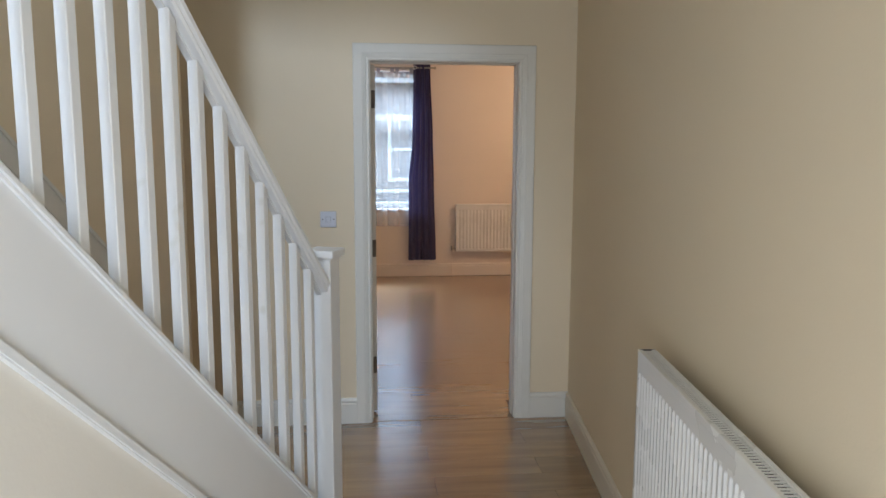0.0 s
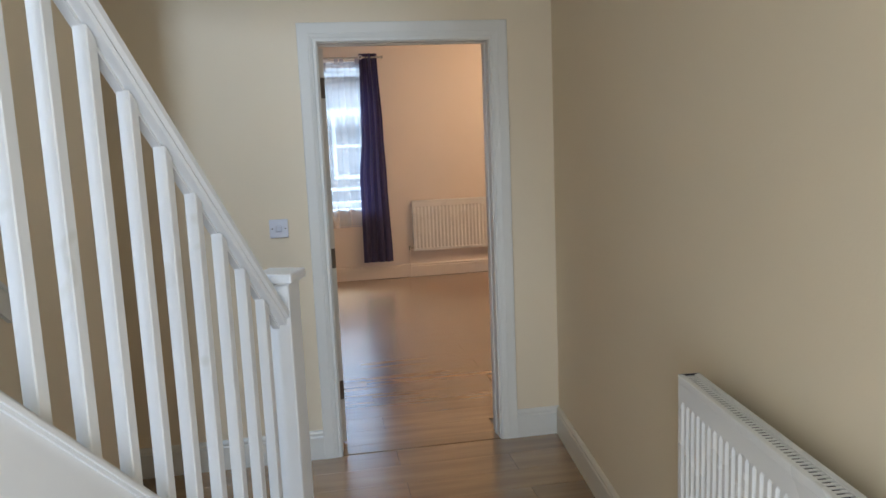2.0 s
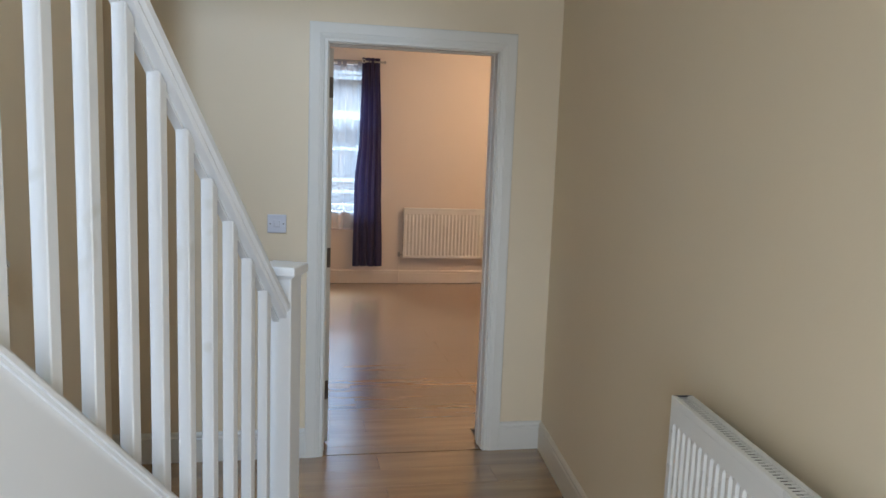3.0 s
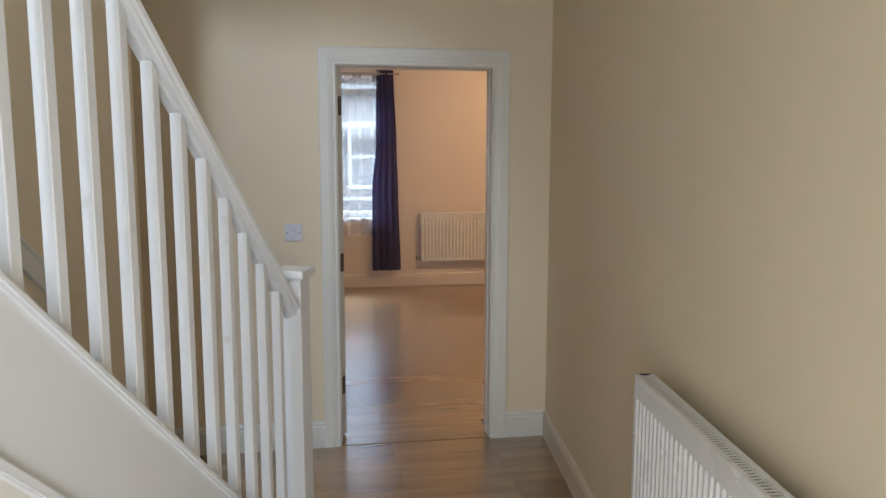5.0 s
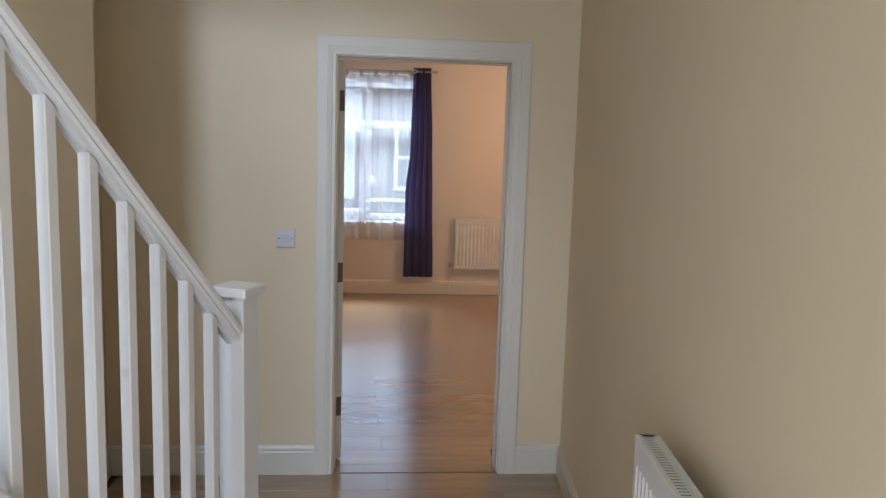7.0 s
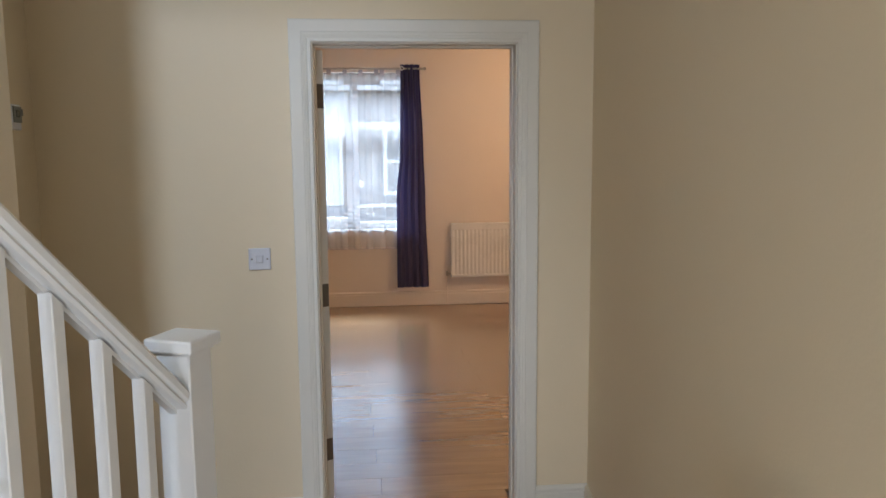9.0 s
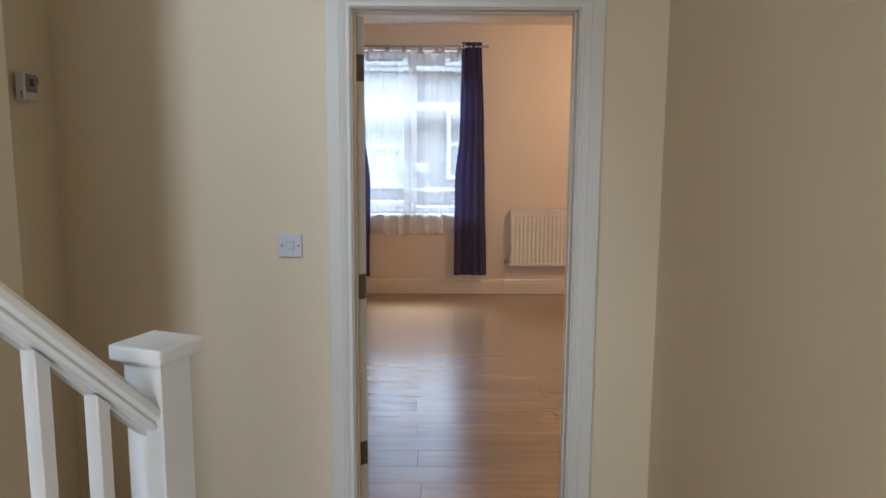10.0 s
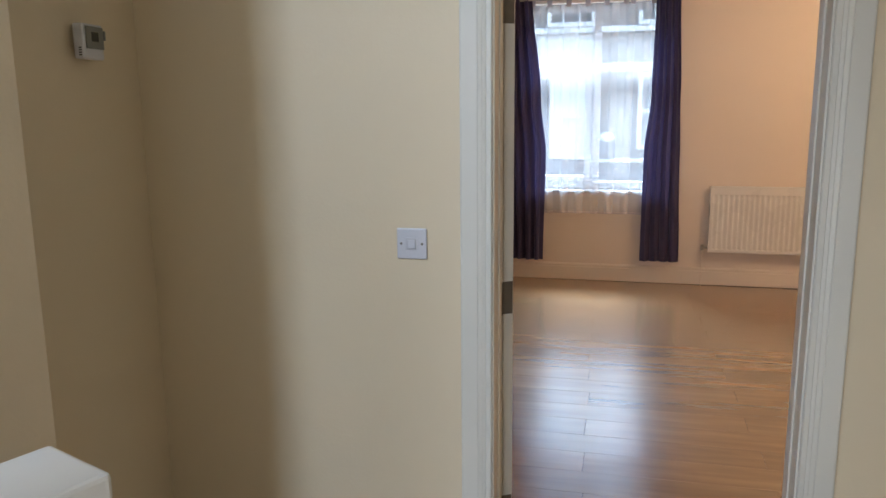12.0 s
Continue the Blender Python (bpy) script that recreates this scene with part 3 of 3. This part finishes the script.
for x in (0.013, 0.073):
    bm = bmesh.new()
    add_rod(bm, (x, -0.0085, 0.043), (x, -0.0098, 0.043), 0.0035)
    part("screw", bm, BRONZE, sw, "small metal screw")
th = thing("thermostat", "small white plastic room thermostat with a grey display panel", "thermostat",
           Matrix.Translation((-2.141, -0.300, 1.650)) @ pose(0, 0, 0, 0, 0, 90 + 5))
bm = bmesh.new()
add_box(bm, (0, -0.028, 0), (0.088, 0, 0.088), 0.004, seg=2)
part("case", bm, PLAST, th)
bm = bmesh.new()
add_box(bm, (0.010, -0.032, 0.026), (0.084, -0.028, 0.082), 0.001)
part("panel", bm, GREYP, th, "grey front panel")
bm = bmesh.new()
add_box(bm, (0.030, -0.0335, 0.044), (0.060, -0.032, 0.068), 0.0005)
part("display", bm, LCD, th, "dark liquid crystal display")
bm = bmesh.new()
add_box(bm, (0.084, -0.035, 0.05), (0.090, -0.022, 0.074), 0.001)
part("dial", bm, GREYP, th, "small grey thumb wheel")
bm = bmesh.new()
for k in range(4):
    add_box(bm, (-0.0004, -0.022, 0.008 + 0.006 * k), (0.001, -0.014, 0.011 + 0.006 * k))
part("vents", bm, DARK, th, "dark vent slots")

# ---- bedroom window ----
win = tagged(thing("window_1", "white plastic casement window with four lights behind net and purple curtains", "window"), kind="structure")
WY = FAR + 0.12


def win_bar(bm, x0, x1, z0, z1, y0=WY, y1=WY + 0.06):
    add_box(bm, (x0, y0, z0), (x1, y1, z1), 0.004)


MX = -1.065
bm = bmesh.new()
win_bar(bm, WX0, WX0 + 0.06, WZ0, WZ1)
win_bar(bm, WX1 - 0.06, WX1, WZ0, WZ1)
win_bar(bm, WX0 + 0.06, WX1 - 0.06, WZ0, WZ0 + 0.06)
win_bar(bm, WX0 + 0.06, WX1 - 0.06, WZ1 - 0.06, WZ1)
win_bar(bm, MX - 0.035, MX + 0.035, WZ0 + 0.06, WZ1 - 0.06)
win_bar(bm, WX0 + 0.06, MX - 0.035, 1.80, 1.87)
win_bar(bm, MX + 0.035, WX1 - 0.06, 1.80, 1.87)
part("window_frame", bm, UPVC, win)
bm = bmesh.new()
for a, b in (((WX0 + 0.06, 0.86), (MX - 0.035, 1.80)),):
    x0, z0, x1, z1 = a[0], a[1], b[0], b[1]
    win_bar(bm, x0, x0 + 0.05, z0, z1, WY - 0.012, WY + 0.05)
    win_bar(bm, x1 - 0.05, x1, z0, z1, WY - 0.012, WY + 0.05)
    win_bar(bm, x0 + 0.05, x1 - 0.05, z0, z0 + 0.05, WY - 0.012, WY + 0.05)
    win_bar(bm, x0 + 0.05, x1 - 0.05, z1 - 0.05, z1, WY - 0.012, WY + 0.05)
part("sash", bm, UPVC, win)
for x0, x1, z0, z1 in ((WX0 + 0.10, MX - 0.08, 0.90, 1.76), (MX + 0.03, WX1 - 0.055, 0.855, 1.805), (WX0 + 0.055, MX - 0.03, 1.865, WZ1 - 0.055), (MX + 0.03, WX1 - 0.055, 1.865, WZ1 - 0.055)):
    bm = bmesh.new()
    add_box(bm, (x0, WY + 0.028, z0), (x1, WY + 0.034, z1))
    pane = part("pane", bm, GLASS, win)
    pane.visible_shadow = False
bm = bmesh.new()
add_box(bm, (MX - 0.075, WY - 0.03, 1.30), (MX - 0.055, WY - 0.012, 1.42), 0.003)
part("handle", bm, UPVC, win)
bm = bmesh.new()
add_box(bm, (WX0 - 0.03, FAR - 0.03, WZ0 - 0.025), (WX1 + 0.03, WY, WZ0), 0.004)
part("window_sill", bm, UPVC, win)

# ---- curtains ----
CY = FAR - 0.085
POLE_Z = 2.385
pole = thing("curtain_pole", "slim grey metal curtain pole across the window", "curtain pole")
bm = bmesh.new()
add_rod(bm, (-1.95, CY, POLE_Z), (-0.36, CY, POLE_Z), 0.009)
part("rod", bm, BRASS, pole)
for x in (-1.95, -0.36):
    bm = bmesh.new()
    bmesh.ops.create_uvsphere(bm, u_segments=12, v_segments=8, radius=0.016, matrix=Matrix.Translation((x, CY, POLE_Z)))
    part("finial", bm, BRASS, pole, smooth=True)
for x in (-1.90, -0.38):
    bm = bmesh.new()
    add_rod(bm, (x, CY, POLE_Z), (x, FAR, POLE_Z), 0.006)
    part("bracket", bm, BRASS, pole)
bm = bmesh.new()
add_rod(bm, (-1.95, CY + 0.045, POLE_Z), (-0.40, CY + 0.045, POLE_Z), 0.006)
part("net_rod", bm, BRASS, pole)


def drape(bm, rows, y, waves, depth, seed, nu=120):
    """Hanging cloth: rows of (z, x0, x1) from the top; folds run down it and loosen on the way."""
    rnd = random.Random(seed)
    ph = [rnd.uniform(0, 6.28) for _ in range(4)]
    zs, grid = [], []
    for k in range(len(rows) - 1):
        steps = max(2, int(abs(rows[k][0] - rows[k + 1][0]) / 0.06))
        for s in range(steps + (k == len(rows) - 2)):
            f = s / steps
            g = f * f * (3 - 2 * f)
            zs.append([a + (b - a) * (f if i == 0 else g) for i, (a, b) in enumerate(zip(rows[k], rows[k + 1]))])
    for z, x0, x1 in zs:
        line = []
        for i in range(nu + 1):
            s = i / nu
            w = math.sin(waves * 6.2832 * s + ph[0] + 0.25 * math.sin(z * 2 + ph[1])) + 0.35 * math.sin(waves * 12.1 * s + ph[2] + z * 0.8) + 0.3 * math.sin(waves * 2.3 * s + ph[3] + z)
            edge = 0.5 + 0.5 * min(1, s * 8, (1 - s) * 8)
            line.append(bm.verts.new((x0 + (x1 - x0) * s + 0.006 * math.sin(waves * 12.5 * s + ph[2]), y + depth * w * edge, z)))
        grid.append(line)
    for a, b in zip(grid, grid[1:]):
        for i in range(nu):
            bm.faces.new((a[i], a[i + 1], b[i + 1], b[i]))


def curtain(name, rows, label, seed):
    c = thing(name, label, "curtain", group="pair of curtains")
    bm = bmesh.new()
    drape(bm, rows, CY, 4.2, 0.020, seed)
    part("cloth", bm, PURPLE, c, smooth=True)
    z, x0, x1 = rows[0]
    for k in range(1):
        x = x0 + (x1 - x0) * 0.08
        bm = bmesh.new()
        for j in range(16):
            a0, a1 = j / 16 * 6.2832, (j + 1) / 16 * 6.2832
            qv = [bm.verts.new((x + r * math.cos(a), CY - yy, POLE_Z + r * math.sin(a))) for a, r, yy in ((a0, 0.014, 0.026), (a1, 0.014, 0.026), (a1, 0.021, 0.024), (a0, 0.021, 0.024))]
            bm.faces.new(qv)
        bmesh.ops.remove_doubles(bm, verts=bm.verts, dist=0.0005)
        bmesh.ops.solidify(bm, geom=list(bm.faces), thickness=0.003)
        part("eyelet", bm, RADM, c, "grey metal eyelet")
    return c


curtain("curtain", [(2.425, -0.60, -0.405), (1.6, -0.615, -0.375), (1.1, -0.66, -0.36), (0.205, -0.665, -0.335)], "deep purple eyelet curtain drawn back beside the radiator", 3)
curtain("curtain", [(2.425, -1.90, -1.60), (1.6, -1.86, -1.52), (1.1, -1.83, -1.47), (0.185, -1.80, -1.485)], "deep purple eyelet curtain drawn back at the window's far jamb", 8)

net = thing("net_curtain", "sheer white tab-top voile hanging over the window down past the sill", "net curtain")
bm = bmesh.new()
drape(bm, [(2.345, -1.66, -0.50), (1.5, -1.66, -0.50), (0.615, -1.65, -0.52)], CY + 0.045, 9, 0.011, 21, 260)
part("voile", bm, VOILE, net, smooth=True)
bm = bmesh.new()
drape(bm, [(0.615, -1.65, -0.52), (0.598, -1.65, -0.52)], CY + 0.043, 9, 0.011, 21, 260)
part("hem", bm, HEM, net, "slightly darker stitched hem", smooth=True)
for x in (-1.60, -1.46, -1.30, -1.145, -0.99, -0.835, -0.78, -0.62):
    bm = bmesh.new()
    add_box(bm, (x - 0.020, CY + 0.034, 2.325), (x + 0.020, CY + 0.036, POLE_Z + 0.008))
    add_box(bm, (x - 0.020, CY + 0.054, 2.325), (x + 0.020, CY + 0.056, POLE_Z + 0.008))
    add_box(bm, (x - 0.020, CY + 0.034, POLE_Z + 0.008), (x + 0.020, CY + 0.056, POLE_Z + 0.010))
    part("tab", bm, HEM, net, "doubled cloth tab")

# ---- bedroom ceiling light ----
cl = thing("ceiling_light", "small round ceiling light with a warm bulb", "ceiling light", Matrix.Translation((1.15, 3.1, ROOM_H)))
bm = bmesh.new()
bmesh.ops.create_cone(bm, cap_ends=True, segments=24, radius1=0.05, radius2=0.055, depth=0.03, matrix=Matrix.Translation((0, 0, -0.016)))
part("rose", bm, PLAST, cl)
bm = bmesh.new()
add_rod(bm, (0, 0, -0.03), (0, 0, -0.13), 0.004)
part("flex", bm, PLAST, cl)
bm = bmesh.new()
bmesh.ops.create_uvsphere(bm, u_segments=16, v_segments=10, radius=0.028, matrix=Matrix.Translation((0, 0, -0.155)))
part("bulb", bm, BULB, cl, "warm glowing glass bulb", smooth=True)

# ---- street outside ----
bm = bmesh.new()
add_box(bm, (-150, -100, -3.3), (150, 200, -3.2))
setting("ground", bm, ASPH, "plain grey street surface", "ground")
house = thing("opposite_building", "stock brick and pale rendered terrace across the street", "building")
bm = bmesh.new()
add_box(bm, (-14, 13.0, -3.2), (8, 20, 3.9))
part("wall", bm, BRICK, house, "weathered stock brick wall")
bm = bmesh.new()
add_box(bm, (-14, 12.97, 2.16), (-1.36, 13.0, 2.84), 0.01)
part("render_band", bm, RENDER, house, "pale grey rendered band")
bm = bmesh.new()
add_box(bm, (-14, 12.84, 2.84), (8, 13.0, 2.95), 0.015)
part("string_course", bm, UPVC, house, "white painted string course")
bm = bmesh.new()
add_box(bm, (-1.40, 12.60, 0.46), (8, 12.75, 0.53), 0.01)
part("ledge", bm, UPVC, house, "white painted ledge")
bm = bmesh.new()
add_box(bm, (-14, 12.70, 0.10), (-1.40, 12.75, 0.20), 0.01)
part("lower_ledge", bm, UPVC, house, "white painted ledge")
bm = bmesh.new()
add_prism(bm, [(-14, 13.0, 3.9), (-14, 20.0, 3.9), (-14, 16.5, 4.4)], (0, 0, 0), (22, 0, 0))
part("roof", bm, SLATE, house, "grey slate roof")
for x, z, w, h in ((-2.29, 0.50, 0.80, 1.62), (-0.66, 0.70, 0.8, 1.40), (-4.6, 0.50, 0.80, 1.62), (1.3, 0.50, 0.80, 1.62), (-2.36, 2.955, 0.9, 0.8), (-0.7, 2.955, 0.9, 0.8)):
    wnd = part("window", bmesh.new(), UPVC, house, "white framed sash window")
    wnd.data.materials.clear()
    bm = bmesh.new()
    for a in ((x, z, x + 0.08, z + h), (x + w - 0.08, z, x + w, z + h), (x + 0.08, z, x + w - 0.08, z + 0.08), (x + 0.08, z + h - 0.08, x + w - 0.08, z + h),
              (x + 0.08, z + h / 2 - 0.03, x + w - 0.08, z + h / 2 + 0.03)):
        add_box(bm, (a[0], 12.80, a[1]), (a[2], 12.95, a[3]))
    for k in (1, 2):
        bar = x + w * k / 3
        add_box(bm, (bar - 0.015, 12.83, z + h * (0.80 if z < 1 else 0.1)), (bar + 0.015, 12.89, z + h - 0.05))
    bm.to_mesh(wnd.data)
    bm.free()
    wnd.data.materials.append(UPVC)
    # Lower left panes are pale plastic: the bright sky reflection as plain colour.
    bm = bmesh.new()
    add_box(bm, (x + 0.02, 12.86, z + 0.02), (x + w - 0.02, 12.90, z + h - 0.02))
    part("pane", bm, PLAST if x < -2 and z < 1 else DKGLASS, wnd, "pale pane with the sky's reflection put into its colour" if x < -2 and z < 1 else "dark window glass")

bm = bmesh.new()
add_box(bm, (-14, 12.75, -3.2), (8, 13.0, 0.46), 0.01)
part("lower_wall", bm, SLATE, house, "blue-grey lower wall")
dish = thing("satellite_dish", "small white satellite dish on the brick wall opposite", "satellite dish")
bm = bmesh.new()
bmesh.ops.create_uvsphere(bm, u_segments=20, v_segments=12, radius=0.13, matrix=Matrix.Translation((-1.20, 12.62, 0.93)) @ Matrix.Diagonal((1, 0.25, 0.75, 1)))
part("reflector", bm, UPVC, dish, smooth=True)
bm = bmesh.new()
add_rod(bm, (-1.20, 12.65, 0.93), (-1.20, 13.0, 0.85), 0.02)
part("bracket", bm, SLATE, dish)
box = thing("wall_cabinet", "dark rounded weatherproof cabinet on the white ledge opposite", "cabinet")
bm = bmesh.new()
add_box(bm, (-1.37, 12.58, 0.535), (-1.00, 12.74, 0.86), 0.07, seg=3)
part("body", bm, SLATE, box)

# ---- floors ----
ROW = 0.1845


def plank_mesh(length, width=ROW, cache={}):
    key = (round(length, 3), width)
    if key not in cache:
        L, W, c, t = length, width, 0.0009, 0.009
        vs = [(0.0004, 0.0004, -t), (L - 0.0004, 0.0004, -t), (L - 0.0004, W - 0.0004, -t), (0.0004, W - 0.0004, -t),
              (0.0004, 0.0004, -c), (L - 0.0004, 0.0004, -c), (L - 0.0004, W - 0.0004, -c), (0.0004, W - 0.0004, -c),
              (c, c, 0), (L - c, c, 0), (L - c, W - c, 0), (c, W - c, 0)]
        fs = [(3, 2, 1, 0), (8, 9, 10, 11)]
        for i in range(4):
            j = (i + 1) % 4
            fs += [(i, j, 4 + j, 4 + i), (4 + i, 4 + j, 8 + j, 8 + i)]
        me = bpy.data.meshes.new("plank")
        me.from_pydata(vs, [], fs)
        me.materials.append(FLOOR)
        cache[key] = me
    return cache[key]


def lay(floor, y0, y1, xlim, joint, turn, length=1.29):
    """Rows of planks along x between y0 and y1; joint: x of the end joints in even rows, turned by a slight angle."""
    y, k = y0, 0
    rnd = random.Random(5)
    while y < y1 - 0.01:
        xa, xb = xlim(y)
        base = joint - math.tan(turn) * y + (0 if k % 2 == 0 else 0.53) + rnd.uniform(-0.006, 0.006)
        cuts = [xa]
        q = base - 8 * length
        while q < xb:
            if q > xa + 0.04 and q < xb - 0.04:
                cuts.append(q)
            q += length
        cuts.append(xb)
        for a, b in zip(cuts, cuts[1:]):
            ob = new("plank", plank_mesh(b - a))
            ob.parent = floor
            ob.location = (a, y, rnd.uniform(-0.0002, 0.0))
            ob.rotation_euler = (rnd.uniform(-0.0006, 0.0006), 0, 0)
        y += ROW
        k += 1


bm = bmesh.new()
add_box(bm, (-2.75, 0.0, -0.10), (2.55, FAR + 0.1, -0.0095))
bed_floor = setting("floor", bm, GAP, "oak-coloured laminate floor in the bedroom", "floor")
lay(bed_floor, 0.107 - ROW * 0, FAR + 0.05, lambda y: (-2.69, 2.49) if y > 0.11 else (XL - 0.01, XR + 0.01), -0.873 + 0.76, radians(2.1))
strip = new("plank", plank_mesh(XR - XL + 0.02, 0.099))
strip.parent, strip.location = bed_floor, (XL - 0.01, 0.008, 0)
bm = bmesh.new()
add_prism(bm, [(-2.5, 0.0, 0), (0.2, 0.0, 0), (right_x(BACK) + 0.1, BACK, 0), (-3.7, BACK, 0)], (0, 0, -0.10), (0, 0, -0.0095))
hall_floor = setting("floor", bm, GAP, "oak-coloured laminate floor in the hall", "floor")


def hall_lim(y):
    yy = y + 0.1
    return (-2.12 if yy > -0.75 else -2.12 + 0.333 * (yy + 0.75), right_x(yy) + 0.012)


lay(hall_floor, -0.004 - 33 * ROW, -0.01, hall_lim, -0.858, radians(1.2))
